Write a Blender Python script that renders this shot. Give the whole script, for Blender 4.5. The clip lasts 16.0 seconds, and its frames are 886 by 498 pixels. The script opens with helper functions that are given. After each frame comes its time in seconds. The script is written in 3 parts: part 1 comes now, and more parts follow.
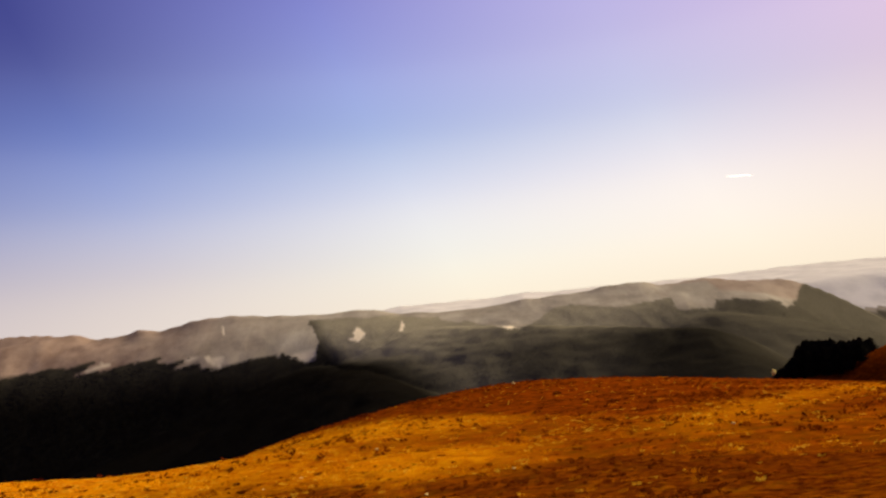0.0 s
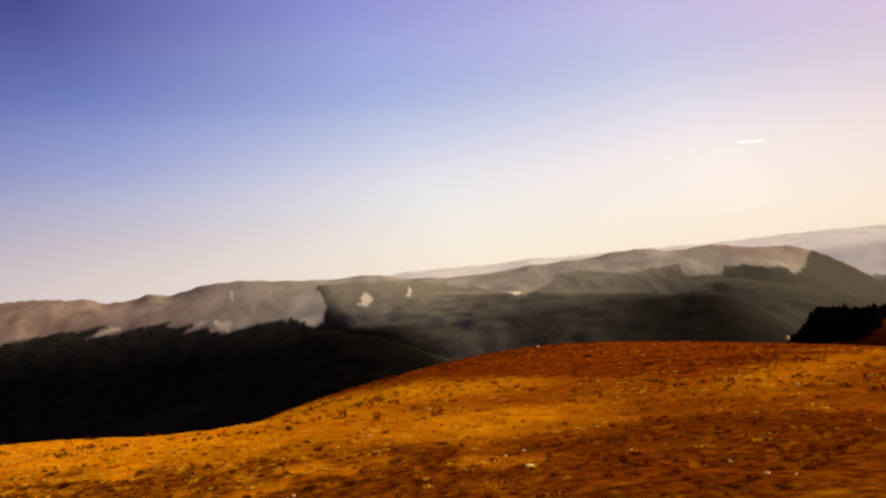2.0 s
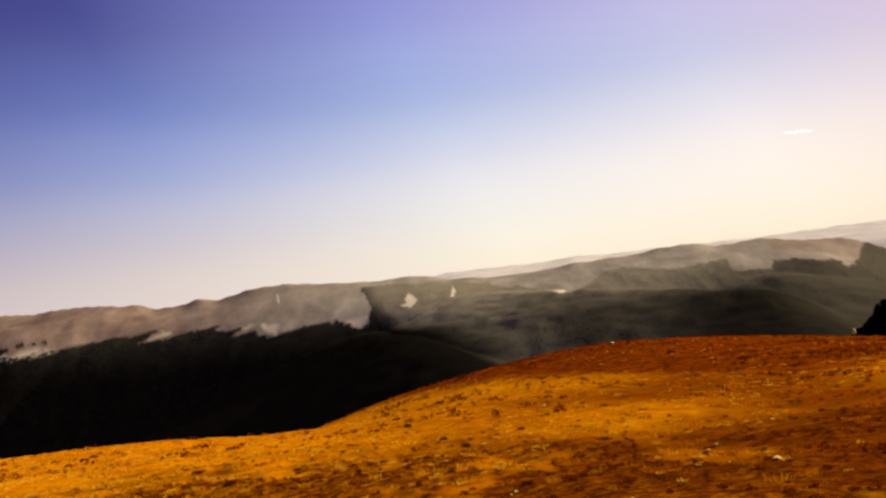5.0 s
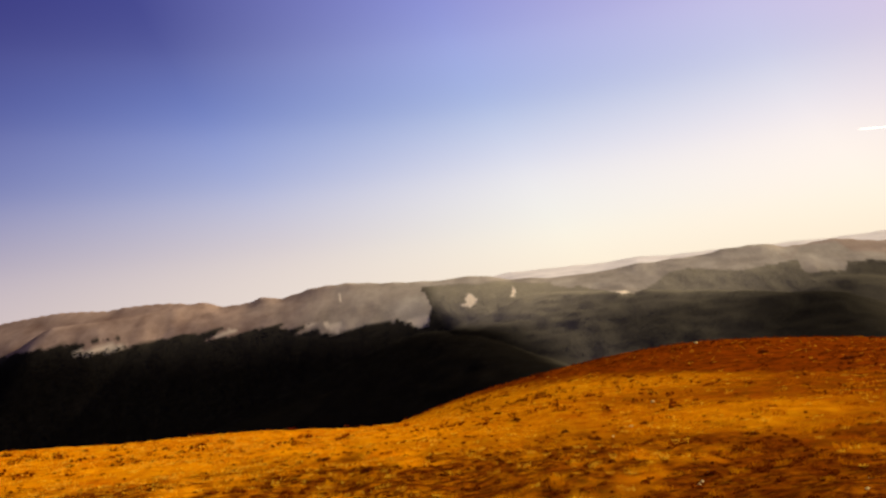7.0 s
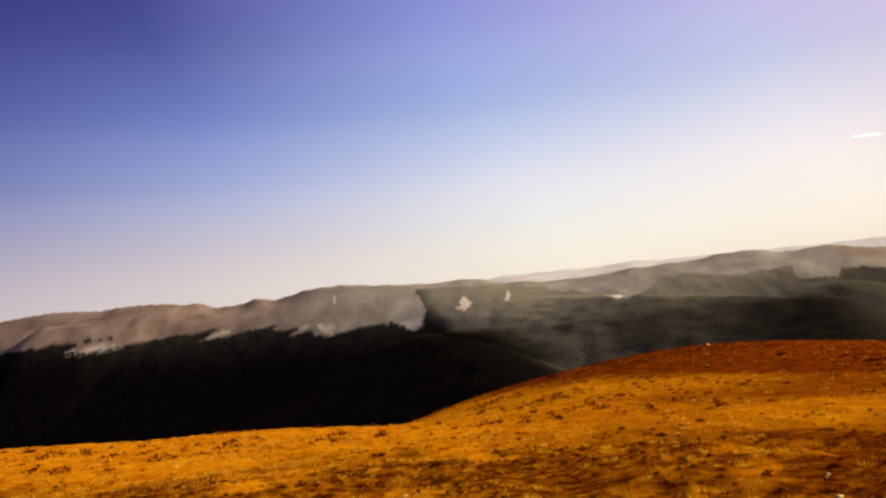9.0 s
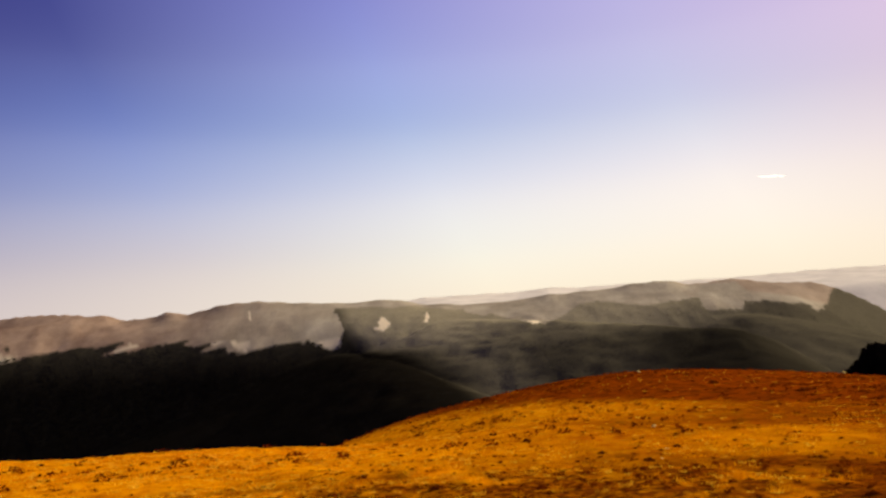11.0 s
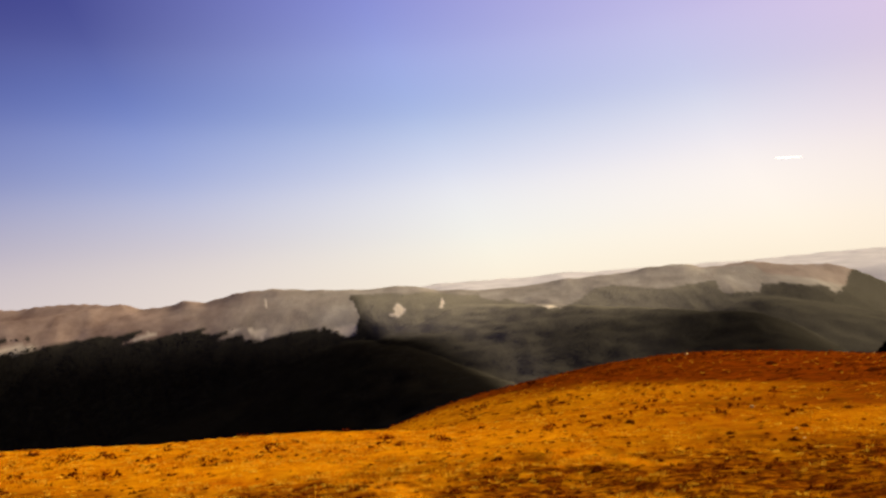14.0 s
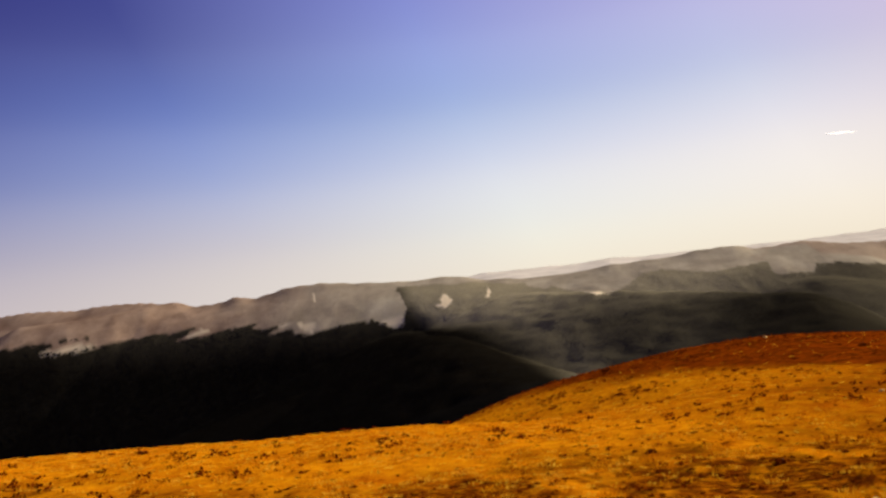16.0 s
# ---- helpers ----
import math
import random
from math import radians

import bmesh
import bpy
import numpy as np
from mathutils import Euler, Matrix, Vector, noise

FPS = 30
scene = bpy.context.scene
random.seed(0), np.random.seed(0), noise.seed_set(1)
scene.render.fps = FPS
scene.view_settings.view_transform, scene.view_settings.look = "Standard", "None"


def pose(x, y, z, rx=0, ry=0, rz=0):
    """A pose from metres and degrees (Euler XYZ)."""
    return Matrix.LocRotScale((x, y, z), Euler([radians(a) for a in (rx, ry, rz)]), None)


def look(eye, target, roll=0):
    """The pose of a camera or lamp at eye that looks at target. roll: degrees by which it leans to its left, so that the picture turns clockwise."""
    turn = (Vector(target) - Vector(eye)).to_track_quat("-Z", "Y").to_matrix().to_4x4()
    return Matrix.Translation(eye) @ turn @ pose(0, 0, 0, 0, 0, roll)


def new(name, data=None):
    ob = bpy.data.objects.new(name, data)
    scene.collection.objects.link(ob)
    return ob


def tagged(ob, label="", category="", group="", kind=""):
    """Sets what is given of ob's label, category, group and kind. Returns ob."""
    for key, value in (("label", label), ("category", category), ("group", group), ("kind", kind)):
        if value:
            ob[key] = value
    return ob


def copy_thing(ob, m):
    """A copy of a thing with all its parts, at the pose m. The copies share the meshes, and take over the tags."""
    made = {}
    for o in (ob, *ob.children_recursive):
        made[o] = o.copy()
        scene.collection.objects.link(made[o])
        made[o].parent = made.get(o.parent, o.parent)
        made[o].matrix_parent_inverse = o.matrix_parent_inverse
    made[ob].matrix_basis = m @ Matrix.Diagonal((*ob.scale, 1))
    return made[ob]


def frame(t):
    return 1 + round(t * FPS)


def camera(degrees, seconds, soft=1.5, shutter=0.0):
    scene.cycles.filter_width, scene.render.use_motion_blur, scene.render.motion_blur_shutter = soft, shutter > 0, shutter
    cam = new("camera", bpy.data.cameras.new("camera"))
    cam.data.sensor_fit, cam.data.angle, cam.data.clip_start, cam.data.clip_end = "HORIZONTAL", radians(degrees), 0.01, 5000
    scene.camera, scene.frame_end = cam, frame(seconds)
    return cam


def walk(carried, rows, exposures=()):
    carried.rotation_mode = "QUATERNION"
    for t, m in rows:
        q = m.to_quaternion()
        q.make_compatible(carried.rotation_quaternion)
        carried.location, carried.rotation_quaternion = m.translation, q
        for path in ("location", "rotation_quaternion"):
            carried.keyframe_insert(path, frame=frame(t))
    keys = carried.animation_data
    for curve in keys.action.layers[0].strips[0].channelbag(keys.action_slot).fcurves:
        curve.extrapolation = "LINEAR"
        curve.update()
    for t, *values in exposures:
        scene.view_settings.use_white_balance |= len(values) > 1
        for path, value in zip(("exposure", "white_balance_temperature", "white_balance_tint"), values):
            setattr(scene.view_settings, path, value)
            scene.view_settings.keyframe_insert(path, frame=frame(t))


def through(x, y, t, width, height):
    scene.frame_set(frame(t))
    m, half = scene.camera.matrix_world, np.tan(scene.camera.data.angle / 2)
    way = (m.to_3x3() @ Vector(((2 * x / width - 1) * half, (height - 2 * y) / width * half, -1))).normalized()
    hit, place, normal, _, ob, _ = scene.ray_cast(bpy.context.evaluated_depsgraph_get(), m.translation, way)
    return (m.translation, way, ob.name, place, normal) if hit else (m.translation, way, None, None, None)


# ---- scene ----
cam = camera(60.0, 16.0, soft=2.5)

# ---- the walk: seconds, place, pitch, roll, yaw ----
PATH = [
    (0, 1.88, -0.18, 0.17, 5.50, 5.63, -0.64),
    (0.5, 1.22, -0.10, 0.18, 4.43, 6.33, -0.02),
    (1, 0.61, -0.02, 0.20, 3.71, 7.15, 0.15),
    (1.5, 0.02, 0.05, 0.16, 3.26, 5.80, 0.16),
    (2, -0.65, 0.13, 0.17, 2.99, 5.42, -0.15),
    (2.5, -1.26, 0.23, 0.19, 2.76, 4.92, -0.14),
    (3, -1.93, 0.35, 0.18, 2.81, 4.99, 0.44),
    (5.5, -4.99, 0.98, 0.25, 3.74, 6.71, 4.23),
    (6, -5.63, 1.06, 0.17, 4.93, 6.50, 5.84),
    (6.5, -6.25, 1.12, 0.10, 4.86, 6.07, 6.72),
    (7, -6.81, 1.20, 0.09, 3.81, 6.03, 7.51),
    (7.5, -7.37, 1.28, 0.10, 3.97, 6.34, 7.76),
    (8, -7.94, 1.35, 0.05, 4.28, 5.51, 7.95),
    (8.5, -8.60, 1.43, -0.00, 4.57, 5.43, 7.25),
    (9, -9.21, 1.51, -0.05, 3.98, 5.56, 7.04),
    (9.5, -9.82, 1.60, -0.08, 3.65, 6.65, 5.54),
    (10, -10.46, 1.72, -0.04, 4.16, 5.58, 2.58),
    (12.5, -13.71, 2.30, 0.07, 5.33, 2.80, 0.88),
    (13, -14.37, 2.43, 0.08, 5.08, 3.15, 1.45),
    (13.5, -14.99, 2.56, 0.07, 4.74, 3.86, 2.02),
    (14, -15.71, 2.69, 0.05, 4.08, 4.31, 1.99),
    (14.5, -16.49, 2.83, 0.09, 3.33, 4.34, 1.77),
    (15, -17.28, 2.99, 0.13, 3.36, 5.41, 2.66),
    (15.5, -18.05, 3.16, 0.23, 3.34, 5.84, 3.82),
    (16, -18.85, 3.35, 0.32, 3.64, 5.89, 5.40),
]
walk(cam, [(t, pose(x, y, z, 90 + pitch, roll, yaw)) for t, x, y, z, pitch, roll, yaw in PATH],
     exposures=[(0, 0.35, 6650, 7), (2, 0.28, 6650, 10), (3, 0.35, 6700, 10), (5.5, 0.35, 6750, 8), (7.5, 0.35, 6650, 8), (8.5, 0.28, 6350, 8), (10, 0.35, 6750, 7), (12.5, 0.35, 6750, 6), (14, 0.35, 6550, 7), (15, 0.32, 6700, 6), (16, 0.25, 6400, 6)])

# ---- sky and sun ----
SUN_AZ, SUN_EL = radians(67), radians(27)
SUN_DIR = Vector((math.sin(SUN_AZ) * math.cos(SUN_EL), math.cos(SUN_AZ) * math.cos(SUN_EL), math.sin(SUN_EL)))


def make_world():
    world = bpy.data.worlds.new("sky")
    scene.world = world
    world.use_nodes = True
    nt = world.node_tree
    n, l = nt.nodes, nt.links
    bg = n["Background"]
    sky = n.new("ShaderNodeTexSky")
    sky.sky_type, sky.sun_disc = "NISHITA", False
    sky.sun_elevation, sky.sun_rotation = SUN_EL, SUN_AZ
    sky.air_density, sky.dust_density, sky.ozone_density, sky.altitude = 1.0, 3.0, 3.0, 1800
    dim = n.new("ShaderNodeMix")
    dim.data_type, dim.blend_type = "RGBA", "MULTIPLY"
    dim.inputs[0].default_value = 1.0
    l.new(sky.outputs[0], dim.inputs[6])
    dim.inputs[7].default_value = (0.07, 0.07, 0.07, 1)
    # autumn haze: cream at the skyline, violet blue overhead, paler towards the sun
    co = n.new("ShaderNodeTexCoord")
    sep = n.new("ShaderNodeSeparateXYZ")
    l.new(co.outputs["Generated"], sep.inputs[0])

    def ramp(stops):
        r = n.new("ShaderNodeValToRGB")
        r.color_ramp.interpolation = "CARDINAL"
        while len(r.color_ramp.elements) < len(stops):
            r.color_ramp.elements.new(0.5)
        for e, (p, c) in zip(r.color_ramp.elements, stops):
            e.position, e.color = p, (*c, 1)
        l.new(sep.outputs[2], r.inputs[0])
        return r
    dot = n.new("ShaderNodeVectorMath")
    dot.operation = "DOT_PRODUCT"
    l.new(co.outputs["Generated"], dot.inputs[0])
    dot.inputs[1].default_value = SUN_DIR
    ang = n.new("ShaderNodeMath")
    ang.operation = "ARCCOSINE"
    l.new(dot.outputs["Value"], ang.inputs[0])
    col = ramp(HAZE[0][1]).outputs[0]
    for (far_deg, _), (near_deg, stops) in zip(HAZE, HAZE[1:]):
        g = n.new("ShaderNodeMapRange")
        g.inputs["From Min"].default_value, g.inputs["From Max"].default_value = radians(far_deg), radians(near_deg)
        l.new(ang.outputs[0], g.inputs["Value"])
        mix = n.new("ShaderNodeMix")
        mix.data_type = "RGBA"
        l.new(g.outputs[0], mix.inputs[0])
        l.new(col, mix.inputs[6])
        l.new(ramp(stops).outputs[0], mix.inputs[7])
        col = mix.outputs[2]
    both = n.new("ShaderNodeMix")
    both.data_type = "RGBA"
    both.inputs[0].default_value = 0.95
    l.new(dim.outputs[2], both.inputs[6])
    l.new(col, both.inputs[7])
    l.new(both.outputs[2], bg.inputs[0])
    bg.inputs[1].default_value = 1.0


# degrees from the sun, then colour by height (sine of the elevation)
HAZE = [
    (150, [(0, (0.560, 0.480, 0.430)), (0.08, (0.440, 0.395, 0.380)), (0.16, (0.300, 0.285, 0.300)), (0.24, (0.200, 0.195, 0.225)), (0.33, (0.130, 0.128, 0.160)), (0.45, (0.080, 0.080, 0.115)), (1.0, (0.02, 0.02, 0.05))]),
    (104, [(0, (0.520, 0.430, 0.443)), (0.08, (0.370, 0.320, 0.405)), (0.16, (0.150, 0.155, 0.347)), (0.24, (0.058, 0.055, 0.227)), (0.33, (0.024, 0.017, 0.144)), (0.45, (0.014, 0.008, 0.093)), (1.0, (0.02, 0.02, 0.05))]),
    (84, [(0, (0.680, 0.590, 0.540)), (0.08, (0.570, 0.510, 0.529)), (0.16, (0.356, 0.379, 0.570)), (0.24, (0.172, 0.216, 0.482)), (0.33, (0.074, 0.085, 0.283)), (0.45, (0.036, 0.038, 0.176)), (1.0, (0.035, 0.033, 0.05))]),
    (66, [(0, (0.807, 0.684, 0.540)), (0.08, (0.757, 0.716, 0.656)), (0.16, (0.612, 0.615, 0.705)), (0.24, (0.350, 0.412, 0.645)), (0.33, (0.252, 0.286, 0.597)), (0.45, (0.144, 0.144, 0.425)), (1.0, (0.035, 0.033, 0.08))]),
    (48, [(0, (0.770, 0.650, 0.508)), (0.08, (0.827, 0.728, 0.640)), (0.16, (0.748, 0.687, 0.704)), (0.24, (0.509, 0.516, 0.674)), (0.33, (0.433, 0.404, 0.654)), (0.45, (0.338, 0.299, 0.577)), (1.0, (0.05, 0.04, 0.14))]),
    (32, [(0, (0.734, 0.598, 0.454)), (0.08, (0.730, 0.600, 0.518)), (0.16, (0.680, 0.560, 0.578)), (0.24, (0.600, 0.470, 0.587)), (0.33, (0.580, 0.440, 0.639)), (0.45, (0.450, 0.340, 0.597)), (1.0, (0.05, 0.04, 0.16))]),
]
HAZE.insert(1, (118, HAZE[1][1]))
make_world()
sun = new("sun", bpy.data.lights.new("sun", "SUN"))
sun.data.energy, sun.data.angle, sun.data.color = 5.0, radians(0.53), (1.0, 0.87, 0.66)
sun.matrix_world = look((0, 0, 0), -SUN_DIR)
tagged(sun, kind="structure")


# ---- arithmetic of the land ----
def smooth(a, b, x):
    t = np.clip((x - a) / (b - a), 0, 1)
    return t * t * (3 - 2 * t)


def soft(x, w):
    return w * np.logaddexp(0, x / w)


def lattice(ix, iy, seed):
    h = (ix.astype(np.int64) * 374761393 + iy.astype(np.int64) * 668265263 + seed * 974634541) & 0xFFFFFFFF
    h = ((h ^ (h >> 13)) * 1274126177) & 0xFFFFFFFF
    return ((h ^ (h >> 16)) & 0xFFFF) / 65535.0


def wave(x, y, size, seed=0):
    """Smooth noise from -1 to 1 with lumps about size metres across."""
    x, y = np.asarray(x, float) / size, np.asarray(y, float) / size
    ix, iy = np.floor(x), np.floor(y)
    fx, fy = x - ix, y - iy
    fx, fy = fx * fx * (3 - 2 * fx), fy * fy * (3 - 2 * fy)
    a, b = lattice(ix, iy, seed), lattice(ix + 1, iy, seed)
    c, d = lattice(ix, iy + 1, seed), lattice(ix + 1, iy + 1, seed)
    return 2 * ((a * (1 - fx) + b * fx) * (1 - fy) + (c * (1 - fx) + d * fx) * fy) - 1


def meadow(x, y):
    """The grassy shoulder on which the camera walks, its bench, and the hill beyond the dip."""
    q = y - soft(y - 120, 8)
    z = -1.65 - 0.1404 * y + 0.00078 * q * np.abs(q) + 0.187 * (y - q) - 0.0155 * soft(-x, 6) - 0.128 * soft(x - 20, 8) * smooth(10, 110, y)
    side = soft(17.2 - x, 8)
    side = side - soft(side - 55, 8)
    z = z - 0.00345 * side ** 2 * smooth(47, 72, y)
    edge = 66.9 + 49.5 * smooth(-62.8, -17.4, x)
    z = z - 0.463 * soft(y - edge, 6.8) + 0.039 * soft(-x - 30, 8)
    # a shallow sag in the bench's rim and in the hill's shoulder behind it
    z = z - 0.42 * np.exp(-((x + 18) / 6.5) ** 2) * smooth(36, 47, y) * smooth(85, 62, y) - 0.45 * np.exp(-((x + 11) / 14) ** 2) * smooth(82, 104, y)
    z = z - 0.12 * smooth(-33, -40, x) * smooth(36, 47, y)
    # the trodden track keeps level
    z = z + (0.045 * soft(-x, 4) + 0.02 * np.abs(y)) * smooth(9, 2, np.abs(y - 0.12 * -x))
    z = np.where(y < 0, z + 0.05 * -y, z)
    r = np.hypot(x + 8, y)
    lumps = 0.16 * wave(x, y, 7.0, 1) + 0.09 * wave(x, y * 1.3, 2.3, 2) + 0.055 * wave(x, y * 1.3, 0.9, 3)
    return z + lumps * smooth(1, 8, r) * (1 - 0.45 * smooth(30, 44, y))


def knoll(x, y):
    """The wooded knoll past the hill, and the bare mound in front of its end."""
    u = x - 0.445 * y - 15.5
    d = np.hypot(np.where(u < 0, u, 0.45 * u), (y - 264) * 0.35)
    wood = -26.3 - 0.75 * soft(d - 8, 3) + 0.5 * wave(x, y, 12, 5)
    wood = np.maximum(wood, -26.6 - 0.8 * soft(np.hypot(x - 109, y - 250) - 3, 1.2))
    d = np.hypot(x - 158, (y - 232) * 0.9)
    return np.maximum(wood, -17.0 - 0.55 * soft(d - 12, 3) + 0.5 * wave(x, y, 15, 6))


# skyline of the main ridge, 3 km off: bearing (x / y) and rise (z / y)
RIDGE_B = [-1.2, -0.9, -0.78, -0.735, -0.678, -0.648, -0.602, -0.58, -0.54, -0.5, -0.465, -0.436, -0.4, -0.377, -0.355, -0.33, -0.307, -0.28, -0.255, -0.22, -0.172, -0.145, -0.1, -0.07, -0.043, -0.018, 0.003, 0.06, 0.092, 0.12, 0.14, 0.166, 0.197, 0.223, 0.25, 0.276, 0.297, 0.323, 0.35, 0.363, 0.4, 0.435, 0.459, 0.49, 0.51, 0.535, 0.565, 0.65, 0.8]
RIDGE_V = [0.0215, 0.026, 0.031, 0.035, 0.0388, 0.0377, 0.034, 0.0366, 0.037, 0.0345, 0.0282, 0.023, 0.0242, 0.0308, 0.025, 0.03, 0.0354, 0.0361, 0.0366, 0.0322, 0.0287, 0.0268, 0.028, 0.0257, 0.0178, 0.0178, 0.0145, 0.0158, 0.0172, 0.0218, 0.0202, 0.0226, 0.0225, 0.0275, 0.0283, 0.0288, 0.022, 0.0228, 0.0257, 0.0253, 0.018, 0.0155, 0.0147, 0.0045, -0.005, -0.019, -0.038, -0.09, -0.12]
# upper edge of the woods, in the same terms
TREE_B = [-1.2, -0.77, -0.2, -0.165, -0.152, -0.149, -0.06, -0.01, 0.003, 0.05, 0.072, 0.09, 0.112, 0.132, 0.15, 0.162, 0.195, 0.217, 0.245, 0.284, 0.308, 0.318, 0.365, 0.372, 0.41, 0.45, 0.461, 0.468, 0.474, 0.482, 0.492, 0.51, 0.6]
TREE_V = [-0.03, -0.017, -0.0185, -0.031, -0.031, 0.02, 0.016, 0.009, 0.007, -0.004, -0.009, -0.0135, -0.0155, -0.0085, 0, 0.0073, 0.0045, 0.0025, -0.001, 0.0005, 0.0025, -0.012, -0.015, -0.005, -0.0078, -0.0142, -0.0225, -0.021, -0.011, 0.0, 0.01, 0.03, 0.04]
# the same on the spruce slope, read along lines that lean with its slanting fingers of trees
FINGER_B = [-1.2, -0.75, -0.705, -0.679, -0.662, -0.646, -0.604, -0.5625, -0.539, -0.506, -0.475, -0.457, -0.448, -0.423, -0.4, -0.38, -0.364, -0.362, -0.336, -0.321, -0.319, -0.296, -0.2446, -0.23, -0.2157, -0.1934, -0.1533, -0.1106]
FINGER_V = [-0.03, -0.012, -0.0065, -0.0075, -0.007, -0.0185, -0.0185, -0.0165, -0.0125, -0.0095, -0.009, -0.0047, -0.0205, -0.0175, -0.0135, -0.01, -0.0095, -0.015, -0.0168, -0.01, -0.024, -0.0222, -0.031, -0.0222, -0.0217, -0.0196, -0.029, -0.033]
# spurs that come down from the ridge: distance, bearing, rise
SPURS = [
    [(2985, -0.468, 0.0294), (2918, -0.504, 0.0262), (2866, -0.545, 0.0224), (2808, -0.606, 0.018), (2770, -0.679, 0.0164)],
    [(2780, -0.165, -0.030), (2450, -0.12, -0.052), (2250, -0.098, -0.062), (2050, -0.07, -0.078), (1850, -0.045, -0.095), (1600, -0.01, -0.125), (1350, 0.03, -0.19)],
    [(2800, 0.0, -0.006), (2550, 0.10, -0.017), (2350, 0.20, -0.027), (2150, 0.30, -0.038), (2060, 0.345, -0.045), (1800, 0.380, -0.080), (1600, 0.408, -0.110), (1400, 0.44, -0.15)],
    [(2820, 0.312, -0.004), (2680, 0.36, -0.022), (2500, 0.42, -0.048), (2250, 0.48, -0.09), (1900, 0.54, -0.15)],
]


def mountains(x, y):
    ya = np.maximum(y, 300.0)
    b = x / ya
    crest = 3000 * sum(np.interp(b + k, RIDGE_B, RIDGE_V) for k in (-0.006, -0.003, 0, 0.003, 0.006)) / 5
    broad = 3000 * sum(np.interp(b + k, RIDGE_B, RIDGE_V) for k in np.linspace(-0.08, 0.08, 17)) / 17
    d = 3000 - y
    mean = 70 - 260 * smooth(0.42, 0.6, b)
    front = mean + (broad - mean) * np.exp(-np.maximum(d, 0) / 300) + (crest - broad) * np.exp(-(np.maximum(d, 0) / 90) ** 1.5) - 0.30 * d - (0.24 + 0.22 * smooth(-0.08, -0.2, b)) * soft(d - 260, 60)
    z = np.where(d > 0, front, crest + 0.34 * d)
    gully = smooth(20, 450, d)
    calm = 1 - 0.85 * smooth(-0.1, -0.2, b) * smooth(280, 480, d)
    z = z + gully * calm * (9 * (0.5 - np.abs(wave(x + 0.25 * y, y * 0.3, 260, 14))) + 3.5 * (0.5 - np.abs(wave(x - 0.2 * y, y * 0.4, 80, 15))))
    for spur, west, east in zip(SPURS, (0.95, 0.36, 0.30, 0.30), (0.95, 0.36, 0.75, 0.30)):
        p = [(v * u, v, v * w) for v, u, w in spur]
        for (x0, y0, z0), (x1, y1, z1) in zip(p, p[1:]):
            ux, uy = x1 - x0, y1 - y0
            t = np.clip(((x - x0) * ux + (y - y0) * uy) / (ux * ux + uy * uy), 0, 1)
            gap = np.hypot(x - x0 - t * ux, y - y0 - t * uy)
            fall = west + (east - west) * smooth(-30, 60, x - x0 - t * ux)
            z = np.maximum(z, z0 + t * (z1 - z0) - fall * (np.sqrt(gap * gap + 10000) - 100) + 6)
    rough = smooth(0, 500, np.abs(d)) * calm
    z = z + (7 * wave(x, y, 260, 7) + 3.5 * wave(x, y, 110, 8)) * rough + 2.5 * wave(x, y, 45, 9) * (0.2 + 0.8 * rough)
    # the far range behind
    far = 4350 * np.interp(b, [-0.9, -0.3, -0.09, -0.04, 0.0, 0.04, 0.08, 0.12, 0.16, 0.24, 0.36, 0.42, 0.5, 0.6, 0.9], [0.0, 0.008, 0.022, 0.0266, 0.0272, 0.0264, 0.0268, 0.029, 0.0272, 0.028, 0.0268, 0.0285, 0.0305, 0.0312, 0.033])
    z = np.maximum(z, far - np.where(y < 4350, 0.10, 0.4) * np.abs(y - 4350) - 0.45 * soft(3350 - y, 30) + 3 * wave(x, y, 90, 11))
    return np.maximum(z, -460 + 12 * wave(x, y, 200, 12))


def land(x, y):
    """Height of the whole land, one sheet from the meadow to the skyline."""
    x, y = np.asarray(x, float), np.asarray(y, float)
    r = np.hypot(x + 8, y)
    near = np.maximum(meadow(x, y), knoll(x, y))
    az = np.abs(np.arctan2(x + 8, y))
    side = smooth(1.15, 1.7, az)
    far = mountains(x, y) * (1 - side) + side * (20 + 25 * wave(x, y, 400, 13) - 0.02 * r)
    return np.where(r < 700, np.maximum(near, -460), np.maximum(near, far))


def tree_line(b, rise):
    """Rise of the woods' upper edge at a bearing."""
    return np.where(b < -0.2, np.interp(b - 2.3 * (rise + 0.015), FINGER_B, FINGER_V), np.interp(b, TREE_B, TREE_V))


# corners of the pale screes, clockwise: bearing, rise
SCREES = [
    [(-0.100, 0.007), (-0.088, -0.004), (-0.096, -0.0115), (-0.106, -0.0025)],
    [(-0.101, -0.003), (-0.092, -0.009), (-0.098, -0.0125), (-0.114, -0.0105)],
    [(-0.041, 0.009), (-0.0375, 0.002), (-0.0435, -0.007), (-0.0455, -0.005)],
    [(0.080, -0.0115), (0.098, -0.0125), (0.112, -0.0165), (0.097, -0.0165)],
    [(-0.2725, 0.023), (-0.2690, 0.016), (-0.2710, 0.011), (-0.2735, 0.016)],
]
